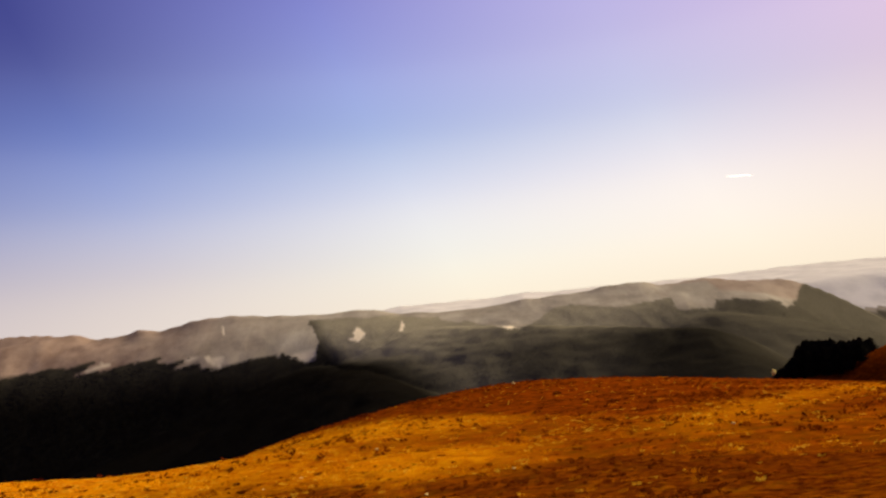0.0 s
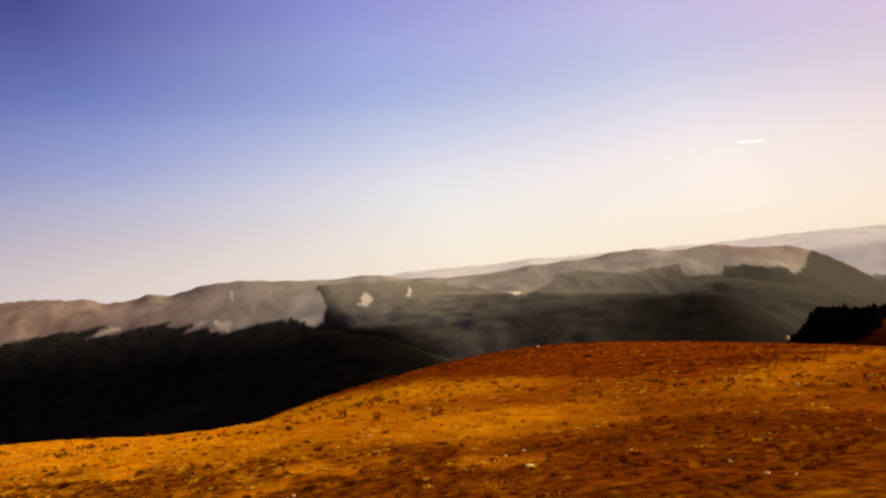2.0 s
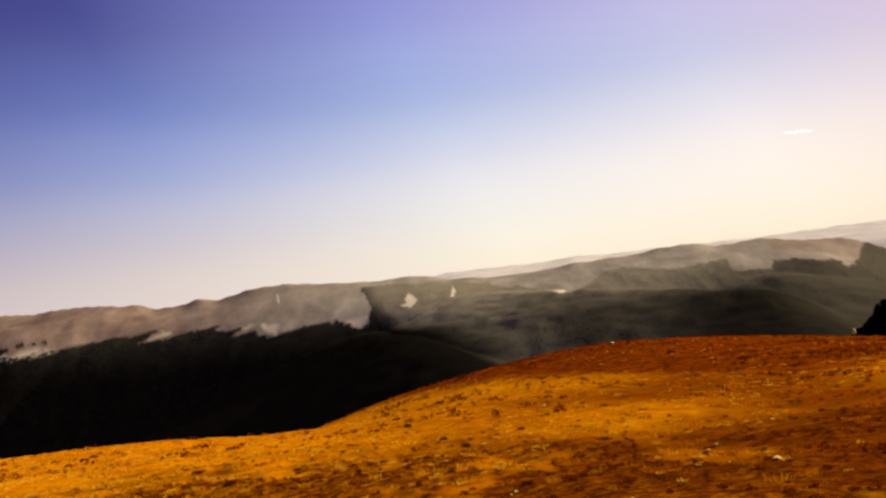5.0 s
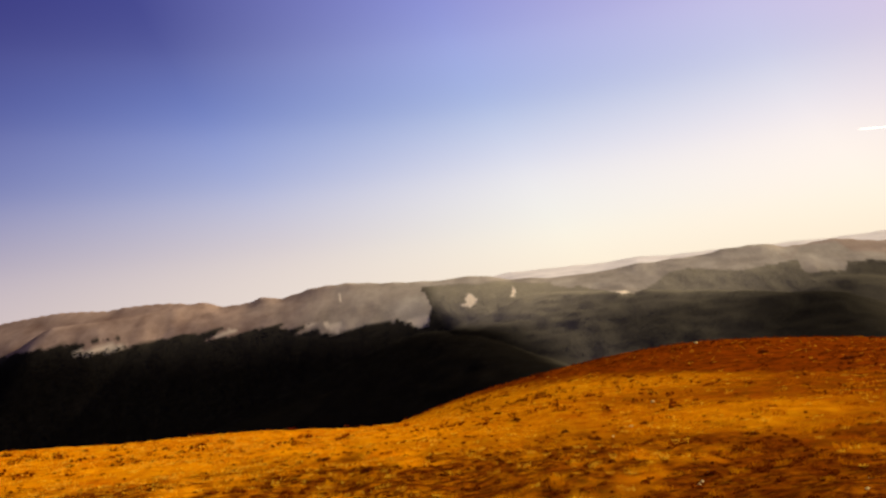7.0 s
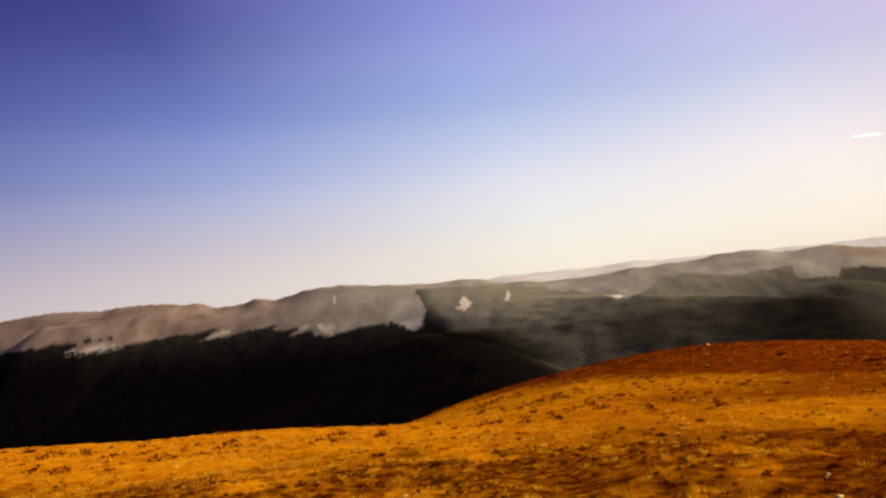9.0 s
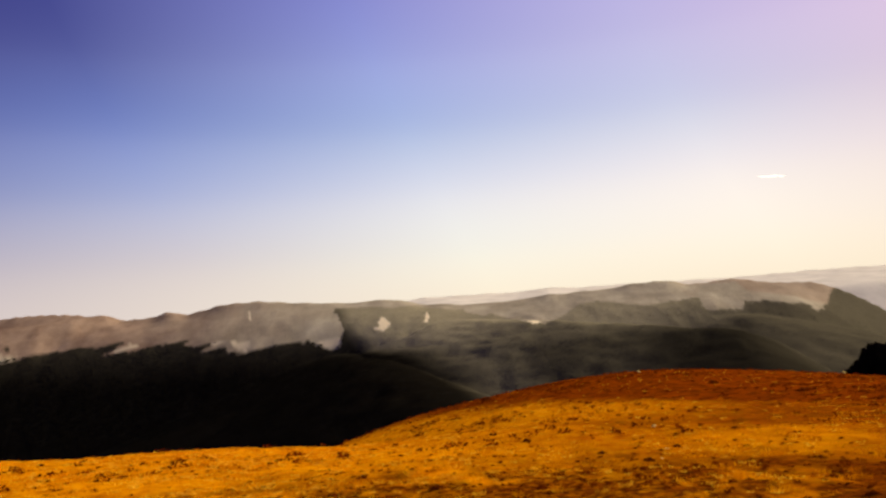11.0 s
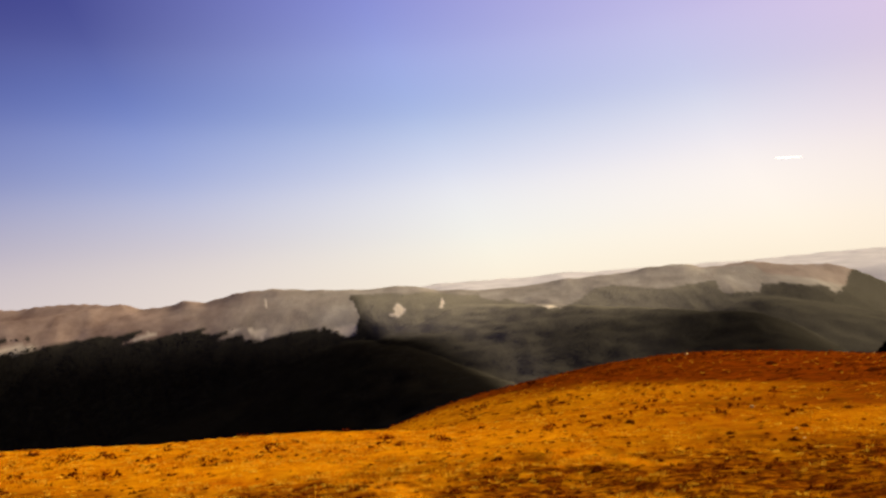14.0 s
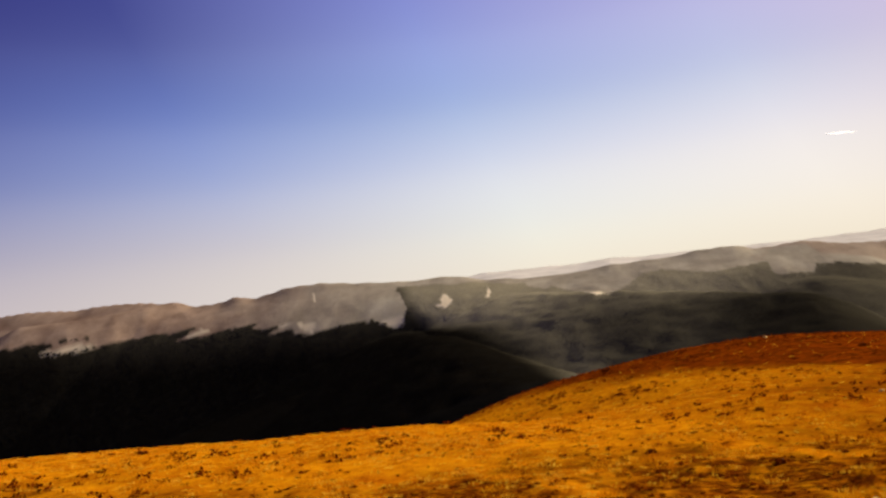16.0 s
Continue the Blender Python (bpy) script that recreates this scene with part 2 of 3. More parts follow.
# tongues of worn turf at the woods' edge
TONGUES = [
    [(-0.344, -0.0225), (-0.315, -0.013), (-0.295, -0.012), (-0.312, -0.0175)],
    [(-0.300, -0.013), (-0.270, -0.016), (-0.279, -0.029), (-0.293, -0.022)],
    [(-0.190, -0.022), (-0.155, -0.016), (-0.156, -0.0305), (-0.187, -0.0275)],
    [(-0.455, -0.019), (-0.430, -0.008), (-0.415, -0.0115), (-0.440, -0.0175)],
    [(-0.672, -0.0195), (-0.600, -0.013), (-0.575, -0.0145), (-0.600, -0.022), (-0.645, -0.0235)],
]


def bare_patch(x, y, z):
    """Pale scree and clearings among the woods, 0 to 1."""
    b, rise = x / np.maximum(y, 1.0), z / np.maximum(y, 1.0)
    bare = np.zeros_like(b)
    rag = 0.0009 * wave(x, y, 30, 23) + 0.0006 * wave(x, y, 11, 26)
    for weight, shapes in ((1.0, SCREES), (0.6, TONGUES)):
        for corners in shapes:
            inside = np.full_like(b, 1.0)
            for (b0, v0), (b1, v1) in zip(corners, corners[1:] + corners[:1]):
                inside = np.minimum(inside, ((b - b0) * (v1 - v0) - (rise - v0) * (b1 - b0)) / math.hypot(b1 - b0, v1 - v0))
            bare = np.maximum(bare, weight * smooth(-0.0006, 0.0008, inside + rag))
    return bare


def wooded(x, y, z):
    """Where woods stand on the slopes, 0 to 1."""
    b = x / np.maximum(y, 1.0)
    rise = z / np.maximum(y, 1.0)
    bulge = 0.4 * np.abs(rise + 0.008) * smooth(-0.2, -0.16, b) * smooth(-0.1, -0.13, b)
    line = tree_line(b + bulge + 0.003 * wave(x, y, 45, 24) + 0.002 * wave(x, y, 18, 25), rise) + 0.0012 * wave(x, y * 0.35, 38, 21) + 0.0012 * wave(x, y, 16, 22)
    line = line + 0.0012 * wave(x - 2.6 * z, y * 0.05, 75, 28)
    w = smooth(0.0012, -0.0012, rise - line)
    w = w * (1 - smooth(0.6, 0.9, bare_patch(x, y, z)))
    # a broken row of dwarf pine on the open slope
    row = (np.abs(rise + 0.0052 - 0.02 * (b + 0.612)) < 0.0011 + 0.0006 * wave(x, y, 25, 33)) & (np.abs(b + 0.612) < 0.024) & (wave(x, y * 0.2, 28, 49) > -0.2)
    w = np.where(row, 1.0, w)
    return np.where(y > 3060, 0.0, w)


def haze_share(x, y):
    """Share of haze put into the woods' colour, 0 to 1, paler with distance."""
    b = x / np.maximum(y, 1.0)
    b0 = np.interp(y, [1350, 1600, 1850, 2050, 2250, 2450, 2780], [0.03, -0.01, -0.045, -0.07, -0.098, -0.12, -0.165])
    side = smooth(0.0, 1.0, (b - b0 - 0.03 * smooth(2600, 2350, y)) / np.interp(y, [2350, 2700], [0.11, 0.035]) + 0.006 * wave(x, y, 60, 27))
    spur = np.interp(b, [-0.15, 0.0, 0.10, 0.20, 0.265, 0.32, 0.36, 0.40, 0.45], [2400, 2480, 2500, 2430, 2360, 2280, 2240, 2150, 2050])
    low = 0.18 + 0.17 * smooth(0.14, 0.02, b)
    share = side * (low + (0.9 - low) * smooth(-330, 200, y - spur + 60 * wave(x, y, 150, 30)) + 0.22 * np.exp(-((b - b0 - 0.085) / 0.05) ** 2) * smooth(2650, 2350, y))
    # lowered on sunlit flanks and to the right, offsetting light in the colour
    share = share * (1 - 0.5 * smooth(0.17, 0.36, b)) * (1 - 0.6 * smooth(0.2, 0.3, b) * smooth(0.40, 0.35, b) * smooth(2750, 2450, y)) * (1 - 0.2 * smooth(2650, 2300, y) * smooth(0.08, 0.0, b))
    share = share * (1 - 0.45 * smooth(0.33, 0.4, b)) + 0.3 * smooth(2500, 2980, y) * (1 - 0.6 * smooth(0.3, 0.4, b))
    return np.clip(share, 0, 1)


def red_turf_and_vignette(x, y, z):
    """Share of redder turf among the ridge's tan, 0 to 1, with lens darkening westward."""
    b, rise = x / np.maximum(y, 1.0), z / np.maximum(y, 1.0)
    west = smooth(-0.12, -0.5, b + 0.05 * wave(x, y, 160, 47) + 0.02 * wave(x, y, 50, 48))
    # the same darker tone over the brow and the gap at the right end
    brow = np.interp(b, [0.36, 0.377, 0.40, 0.417, 0.436, 0.453, 0.48], [0.02, 0.006, 0.003, -0.001, -0.004, -0.011, -0.018])
    gap = np.interp(b, [0.285, 0.296, 0.305, 0.318], [0.02, 0.006, 0.004, 0.02])
    end = np.maximum(smooth(-0.001, 0.003, rise - brow), 0.7 * smooth(0.004, -0.002, np.abs(rise - gap - 0.004)) * smooth(0.285, 0.295, b) * smooth(0.325, 0.31, b))
    return np.clip(np.maximum(west, 0.6 * end * smooth(0.28, 0.3, b)), 0, 1)


def heath_and_vignette(x, y):
    """Share of rust-red sward in the meadow, 0 to 1, with lens darkening rightward."""
    patch = 6 * wave(x, y, 11, 31) + 3.5 * wave(x, y, 3.2, 32) + 2 * wave(x, y, 1.1, 46)
    line = np.interp(x, [-30, -15, -8, -3, 5, 10, 14, 25], [104, 96, 89, 81, 67, 55, 46, 32])
    crest = 0.95 * smooth(-7, 8, y - line + 0.6 * patch)
    # red sward of the right side, strengthened for the lens's fall-off
    right = 0.85 * smooth(-18, 14, x + 1.3 * patch) * smooth(95, 50, y)
    # a swath of paler grass in the hollow beyond the track
    swath = np.exp(-((y - 24 - 1.15 * x + 0.4 * patch) / (2.5 + 0.06 * np.abs(y))) ** 2) * smooth(8, 17, x)
    return np.clip(np.maximum(crest, right) - 0.4 * swath, 0, 1)


def soil_and_vignette(x, y):
    """Share of dark trodden peat beside the track, 0 to 1, lens darkening included."""
    # the extra peat past x = 0 stands for the lens's dark corner
    edge = 20.0 - 0.30 * x + 6.0 * np.exp(-((x + 10) / 8) ** 2) + 4.5 * smooth(0, 8, x)
    patch = 3.2 * wave(x, y * 0.6, 3.5, 35) + 3.0 * wave(x, y * 0.5, 1.3, 36) + 1.5 * wave(x, y * 0.5, 0.5, 37)
    broken = 0.6 * wave(x, y * 0.5, 1.8, 38) + 0.5 * wave(x, y * 0.4, 0.6, 40) + 0.35 * wave(x, y * 0.5, 0.25, 44)
    return 0.95 * smooth(5, -5, y - edge - 2.0 * smooth(-14, -4, x) + patch) * smooth(-0.7, 0.0, broken + 0.15 + 0.2 * smooth(2, 8, x))


# ---- materials ----
def material(name):
    m = bpy.data.materials.new(name)
    m.use_nodes = True
    return m, m.node_tree.nodes, m.node_tree.links, m.node_tree.nodes["Principled BSDF"]


def set_ramp(node, stops):
    while len(node.color_ramp.elements) < len(stops):
        node.color_ramp.elements.new(0.5)
    for e, (p, c) in zip(node.color_ramp.elements, stops):
        e.position, e.color = p, (*c, 1)


def noise_ramp(n, l, scale, stops, detail=6.0, rough=0.6, vector=None):
    t = n.new("ShaderNodeTexNoise")
    t.inputs["Scale"].default_value, t.inputs["Detail"].default_value, t.inputs["Roughness"].default_value = scale, detail, rough
    if vector is None:
        vector = n.new("ShaderNodeNewGeometry").outputs["Position"]
    l.new(vector, t.inputs["Vector"])
    r = n.new("ShaderNodeValToRGB")
    set_ramp(r, stops)
    l.new(t.outputs["Fac"], r.inputs[0])
    return t, r


def mixed(n, l, fac, a, b, blend="MIX"):
    m = n.new("ShaderNodeMix")
    m.data_type, m.blend_type = "RGBA", blend
    for v, s in ((fac, 0), (a, 6), (b, 7)):
        if isinstance(v, (int, float)):
            m.inputs[s].default_value = v
        elif isinstance(v, tuple):
            m.inputs[s].default_value = (*v, 1)
        else:
            l.new(v, m.inputs[s])
    return m.outputs[2]


def bumped(n, l, p, height, strength, distance):
    b = n.new("ShaderNodeBump")
    b.inputs["Strength"].default_value, b.inputs["Distance"].default_value = strength, distance
    l.new(height, b.inputs["Height"])
    l.new(b.outputs[0], p.inputs["Normal"])


def meadow_material():
    m, n, l, p = material("autumn_meadow")
    geo, rows = n.new("ShaderNodeNewGeometry"), n.new("ShaderNodeMapping")
    l.new(geo.outputs["Position"], rows.inputs[0])
    rows.inputs["Scale"].default_value = (0.8, 0.6, 1.0)
    big = noise_ramp(n, l, 0.16, [(0.32, (0.52, 0.135, 0.002)), (0.5, (0.74, 0.265, 0.003)), (0.66, (0.50, 0.122, 0.002))], 6, 0.6, rows.outputs[0])[1].outputs[0]
    t, small = noise_ramp(n, l, 1.6, [(0.36, (0.14, 0.026, 0.001)), (0.46, (0.54, 0.15, 0.002)), (0.60, (0.80, 0.335, 0.005))], 10, 0.8, rows.outputs[0])
    c = mixed(n, l, 0.6, big, small.outputs[0])
    heath = noise_ramp(n, l, 0.9, [(0.36, (0.030, 0.004, 0.001)), (0.5, (0.135, 0.017, 0.001)), (0.66, (0.28, 0.045, 0.002))], 9, 0.72)[1].outputs[0]
    # share of rust sward, lens fall-off included
    at = n.new("ShaderNodeAttribute")
    at.attribute_name = "heath"
    c = mixed(n, l, at.outputs["Fac"], c, heath)
    peat = noise_ramp(n, l, 3.0, [(0.35, (0.016, 0.002, 0.001)), (0.5, (0.09, 0.014, 0.001)), (0.68, (0.26, 0.055, 0.002))], 9, 0.75)[1].outputs[0]
    soil = n.new("ShaderNodeAttribute")
    soil.attribute_name = "soil"
    gaps = noise_ramp(n, l, 2.6, [(0.32, (0.0, 0.0, 0.0)), (0.52, (1.0, 1.0, 1.0))], 8, 0.75)[1].outputs[0]
    c = mixed(n, l, mixed(n, l, 1.0, soil.outputs["Fac"], gaps, "MULTIPLY"), c, peat)
    l.new(c, p.inputs["Base Color"])
    p.inputs["Roughness"].default_value = 0.95
    p.inputs["Specular IOR Level"].default_value = 0.0
    bumped(n, l, p, t.outputs["Fac"], 0.8, 0.12)
    return m


def upland_material():
    m, n, l, p = material("mountain_slopes")
    tan = noise_ramp(n, l, 0.006, [(0.34, (0.27, 0.235, 0.168)), (0.5, (0.37, 0.325, 0.235)), (0.66, (0.475, 0.42, 0.305))], 6, 0.6)[1].outputs[0]
    # reddish turf, its colour also darkened for the lens's fall-off
    red = noise_ramp(n, l, 0.009, [(0.34, (0.19, 0.115, 0.077)), (0.5, (0.26, 0.172, 0.118)), (0.66, (0.35, 0.24, 0.162))], 6, 0.6)[1].outputs[0]
    turf_vignette = n.new("ShaderNodeAttribute")
    turf_vignette.attribute_name = "turf_vignette"
    turf = mixed(n, l, turf_vignette.outputs["Fac"], tan, red)
    geo, mapping = n.new("ShaderNodeNewGeometry"), n.new("ShaderNodeMapping")
    l.new(geo.outputs["Position"], mapping.inputs[0])
    mapping.inputs["Rotation"].default_value, mapping.inputs["Scale"].default_value = (0, radians(30), radians(10)), (0.7, 0.3, 0.45)
    gully = noise_ramp(n, l, 0.03, [(0.34, (0.17, 0.12, 0.085)), (0.5, (0.38, 0.29, 0.21)), (0.66, (0.56, 0.44, 0.33))], 9, 0.7, mapping.outputs[0])
    c = mixed(n, l, 0.18, turf, gully[1].outputs[0])
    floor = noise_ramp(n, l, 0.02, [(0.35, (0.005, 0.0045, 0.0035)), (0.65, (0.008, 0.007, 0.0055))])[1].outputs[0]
    at = n.new("ShaderNodeAttribute")
    at.attribute_name = "woods"
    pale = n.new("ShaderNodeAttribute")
    pale.attribute_name = "hazed"
    # the woods' floor pales with the haze put into its colour
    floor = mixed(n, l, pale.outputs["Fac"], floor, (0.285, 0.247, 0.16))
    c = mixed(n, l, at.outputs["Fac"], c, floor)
    scree = n.new("ShaderNodeAttribute")
    scree.attribute_name = "scree"
    c = mixed(n, l, scree.outputs["Fac"], c, (0.78, 0.65, 0.44))
    l.new(c, p.inputs["Base Color"])
    p.inputs["Roughness"].default_value = 1.0
    p.inputs["Specular IOR Level"].default_value = 0.0
    bumped(n, l, p, gully[0].outputs["Fac"], 0.35, 6.0)
    return m


def far_material():
    m, n, l, p = material("far_hazed_range")
    # the pale base colour takes the place of haze over the range
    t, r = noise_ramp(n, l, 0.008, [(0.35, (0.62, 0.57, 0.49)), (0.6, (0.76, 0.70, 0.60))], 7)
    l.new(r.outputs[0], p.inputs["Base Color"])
    p.inputs["Roughness"].default_value = 1.0
    p.inputs["Specular IOR Level"].default_value = 0.0
    return m


def island_material(name, stops, rough=0.8, through=0.0, spec=0.0, sheen=0.0, tuft=False):
    m, n, l, p = material(name)
    g = n.new("ShaderNodeNewGeometry")
    r = n.new("ShaderNodeValToRGB")
    set_ramp(r, stops)
    tint = g.outputs["Random Per Island"]
    if tuft:
        at = n.new("ShaderNodeAttribute")
        at.attribute_name = "tuft"
        mean = n.new("ShaderNodeMix")
        mean.inputs[0].default_value = 0.75
        l.new(tint, mean.inputs[2])
        l.new(at.outputs["Fac"], mean.inputs[3])
        tint = mean.outputs[0]
    l.new(tint, r.inputs[0])
    patch = noise_ramp(n, l, 0.35, [(0.35, (0.86, 0.82, 0.8)), (0.65, (1.0, 1.0, 1.0))], 4)[1].outputs[0]
    c = mixed(n, l, 1.0, r.outputs[0], patch, "MULTIPLY")
    l.new(c, p.inputs["Base Color"])
    p.inputs["Roughness"].default_value = rough
    p.inputs["Specular IOR Level"].default_value = spec
    p.inputs["Sheen Weight"].default_value, p.inputs["Sheen Roughness"].default_value = sheen, 0.6
    if through:
        tr = n.new("ShaderNodeBsdfTranslucent")
        l.new(c, tr.inputs[0])
        mx = n.new("ShaderNodeMixShader")
        mx.inputs[0].default_value = through
        l.new(p.outputs[0], mx.inputs[1])
        l.new(tr.outputs[0], mx.inputs[2])
        l.new(mx.outputs[0], n["Material Output"].inputs[0])
    return m


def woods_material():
    """Crowns from near-black spruce to pale grey, by the haze put into their colour."""
    m, n, l, p = material("haze_toned_woods")
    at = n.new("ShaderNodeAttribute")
    at.attribute_name = "hazed"
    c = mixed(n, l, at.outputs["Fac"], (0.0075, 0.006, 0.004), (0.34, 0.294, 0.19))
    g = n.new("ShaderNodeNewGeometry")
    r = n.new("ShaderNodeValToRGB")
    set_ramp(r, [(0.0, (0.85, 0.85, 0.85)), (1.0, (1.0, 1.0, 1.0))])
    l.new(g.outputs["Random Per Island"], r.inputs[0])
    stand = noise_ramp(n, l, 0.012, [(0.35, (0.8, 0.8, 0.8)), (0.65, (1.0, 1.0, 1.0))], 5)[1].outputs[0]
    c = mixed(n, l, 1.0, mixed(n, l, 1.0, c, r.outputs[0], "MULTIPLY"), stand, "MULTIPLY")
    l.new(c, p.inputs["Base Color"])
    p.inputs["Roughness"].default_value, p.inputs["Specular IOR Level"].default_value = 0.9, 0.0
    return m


def stone_material():
    m, n, l, p = material("pale_limestone")
    t, r = noise_ramp(n, l, 9.0, [(0.3, (0.50, 0.36, 0.10)), (0.5, (0.92, 0.68, 0.18)), (0.7, (0.96, 0.78, 0.27))], 8)
    l.new(r.outputs[0], p.inputs["Base Color"])
    p.inputs["Roughness"].default_value, p.inputs["Specular IOR Level"].default_value = 0.9, 0.1
    bumped(n, l, p, t.outputs["Fac"], 0.5, 0.02)
    return m


def bark_material():
    m, n, l, p = material("conifer_bark")
    t, r = noise_ramp(n, l, 14.0, [(0.35, (0.03, 0.02, 0.014)), (0.65, (0.10, 0.07, 0.05))])
    l.new(r.outputs[0], p.inputs["Base Color"])
    p.inputs["Roughness"].default_value = 0.95
    bumped(n, l, p, t.outputs["Fac"], 0.6, 0.02)
    return m


def cloud_material():
    """Ice cloud that thins out towards its rim."""
    m, n, l, p = material("thin_cloud")
    tr = n.new("ShaderNodeBsdfTranslucent")
    tr.inputs[0].default_value = (0.95, 0.93, 0.92, 1)
    mx = n.new("ShaderNodeMixShader")
    mx.inputs[0].default_value = 0.95
    p.inputs["Base Color"].default_value = (0.95, 0.94, 0.94, 1)
    p.inputs["Roughness"].default_value = 1.0
    l.new(p.outputs[0], mx.inputs[1])
    l.new(tr.outputs[0], mx.inputs[2])
    at = n.new("ShaderNodeAttribute")
    at.attribute_name = "dense"
    clear, veil = n.new("ShaderNodeBsdfTransparent"), n.new("ShaderNodeMixShader")
    l.new(at.outputs["Fac"], veil.inputs[0])
    l.new(clear.outputs[0], veil.inputs[1])
    l.new(mx.outputs[0], veil.inputs[2])
    l.new(veil.outputs[0], n["Material Output"].inputs[0])
    return m


M_MEADOW, M_UPLAND, M_FAR = meadow_material(), upland_material(), far_material()
M_GRASS = island_material("dry_grass", [(0.05, (0.24, 0.042, 0.001)), (0.25, (0.58, 0.18, 0.002)), (0.65, (0.82, 0.37, 0.004)), (0.92, (0.95, 0.62, 0.045))], 0.7, 0.35, tuft=True)
M_HEATH = island_material("bilberry_leaves", [(0.0, (0.07, 0.011, 0.001)), (0.6, (0.17, 0.028, 0.001)), (1.0, (0.30, 0.064, 0.002))], 0.7, 0.4)
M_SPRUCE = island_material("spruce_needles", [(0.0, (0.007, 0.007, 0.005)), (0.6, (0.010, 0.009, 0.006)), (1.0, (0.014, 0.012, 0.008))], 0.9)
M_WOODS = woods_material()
M_STONE, M_BARK, M_CLOUD = stone_material(), bark_material(), cloud_material()


# ---- meshes ----
def sheet_mesh(name, verts, faces, mats):
    """A mesh from arrays: faces all triangles or all quads."""
    me = bpy.data.meshes.new(name)
    verts, faces = np.asarray(verts, np.float32), np.asarray(faces, np.int32)
    k = faces.shape[1]
    me.vertices.add(len(verts))
    me.vertices.foreach_set("co", verts.ravel())
    me.loops.add(faces.size)
    me.loops.foreach_set("vertex_index", faces.ravel())
    me.polygons.add(len(faces))
    me.polygons.foreach_set("loop_start", np.arange(0, faces.size, k, dtype=np.int32))
    for m in mats:
        me.materials.append(m)
    me.update(calc_edges=True)
    return me


def part(name, bm, mat, parent, label=""):
    me = bpy.data.meshes.new(name)
    bm.to_mesh(me)
    bm.free()
    me.materials.append(mat)
    ob = new(name, me)
    ob.parent = parent
    return tagged(ob, label)


# ---- the land ----
def make_ground():
    az = np.radians(np.concatenate([np.arange(-180, -52, 4.0), np.arange(-52, 52, 0.12), np.arange(52, 180, 4.0)]))
    r = np.concatenate([np.geomspace(0.05, 0.5, 6)[:-1], np.geomspace(0.5, 260, 300), np.geomspace(270, 1300, 36), np.geomspace(1320, 4900, 190)])
    A, R = np.meshgrid(az, r)
    x, y = -8 + R * np.sin(A), R * np.cos(A)
    z = land(x, y)
    na, nr = len(az), len(r)
    verts = np.stack([x, y, z], -1).reshape(-1, 3)
    i, j = np.meshgrid(np.arange(na), np.arange(nr - 1))
    k = (i + 1) % na
    faces = np.stack([j * na + i, j * na + k, (j + 1) * na + k, (j + 1) * na + i], -1).reshape(-1, 4)[:, ::-1]
    me = sheet_mesh("ground", verts, faces, (M_MEADOW, M_UPLAND, M_FAR))
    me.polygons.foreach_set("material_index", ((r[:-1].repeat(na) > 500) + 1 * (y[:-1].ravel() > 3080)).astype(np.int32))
    me.polygons.foreach_set("use_smooth", np.ones(len(faces), bool))
    for key, field in (("heath", heath_and_vignette(x, y)), ("soil", soil_and_vignette(x, y)), ("woods", wooded(x, y, z) * (R > 500)), ("scree", bare_patch(x, y, z) * (R > 500)), ("hazed", haze_share(x, y)), ("turf_vignette", red_turf_and_vignette(x, y, z))):
        me.attributes.new(key, "FLOAT", "POINT").data.foreach_set("value", field.ravel().astype(np.float32))
    ob = new("ground", me)
    tagged(ob, "golden autumn mountain meadow with ridges on the horizon", "ground", kind="structure")


make_ground()


def scatter(count, az0, az1, r0, r1, seed, power=1.0, cx=-8.0):
    g = np.random.default_rng(seed)
    a = np.radians(g.uniform(az0, az1, count))
    r = (r0 ** power + g.random(count) * (r1 ** power - r0 ** power)) ** (1 / power)
    return cx + r * np.sin(a), r * np.cos(a), r, g


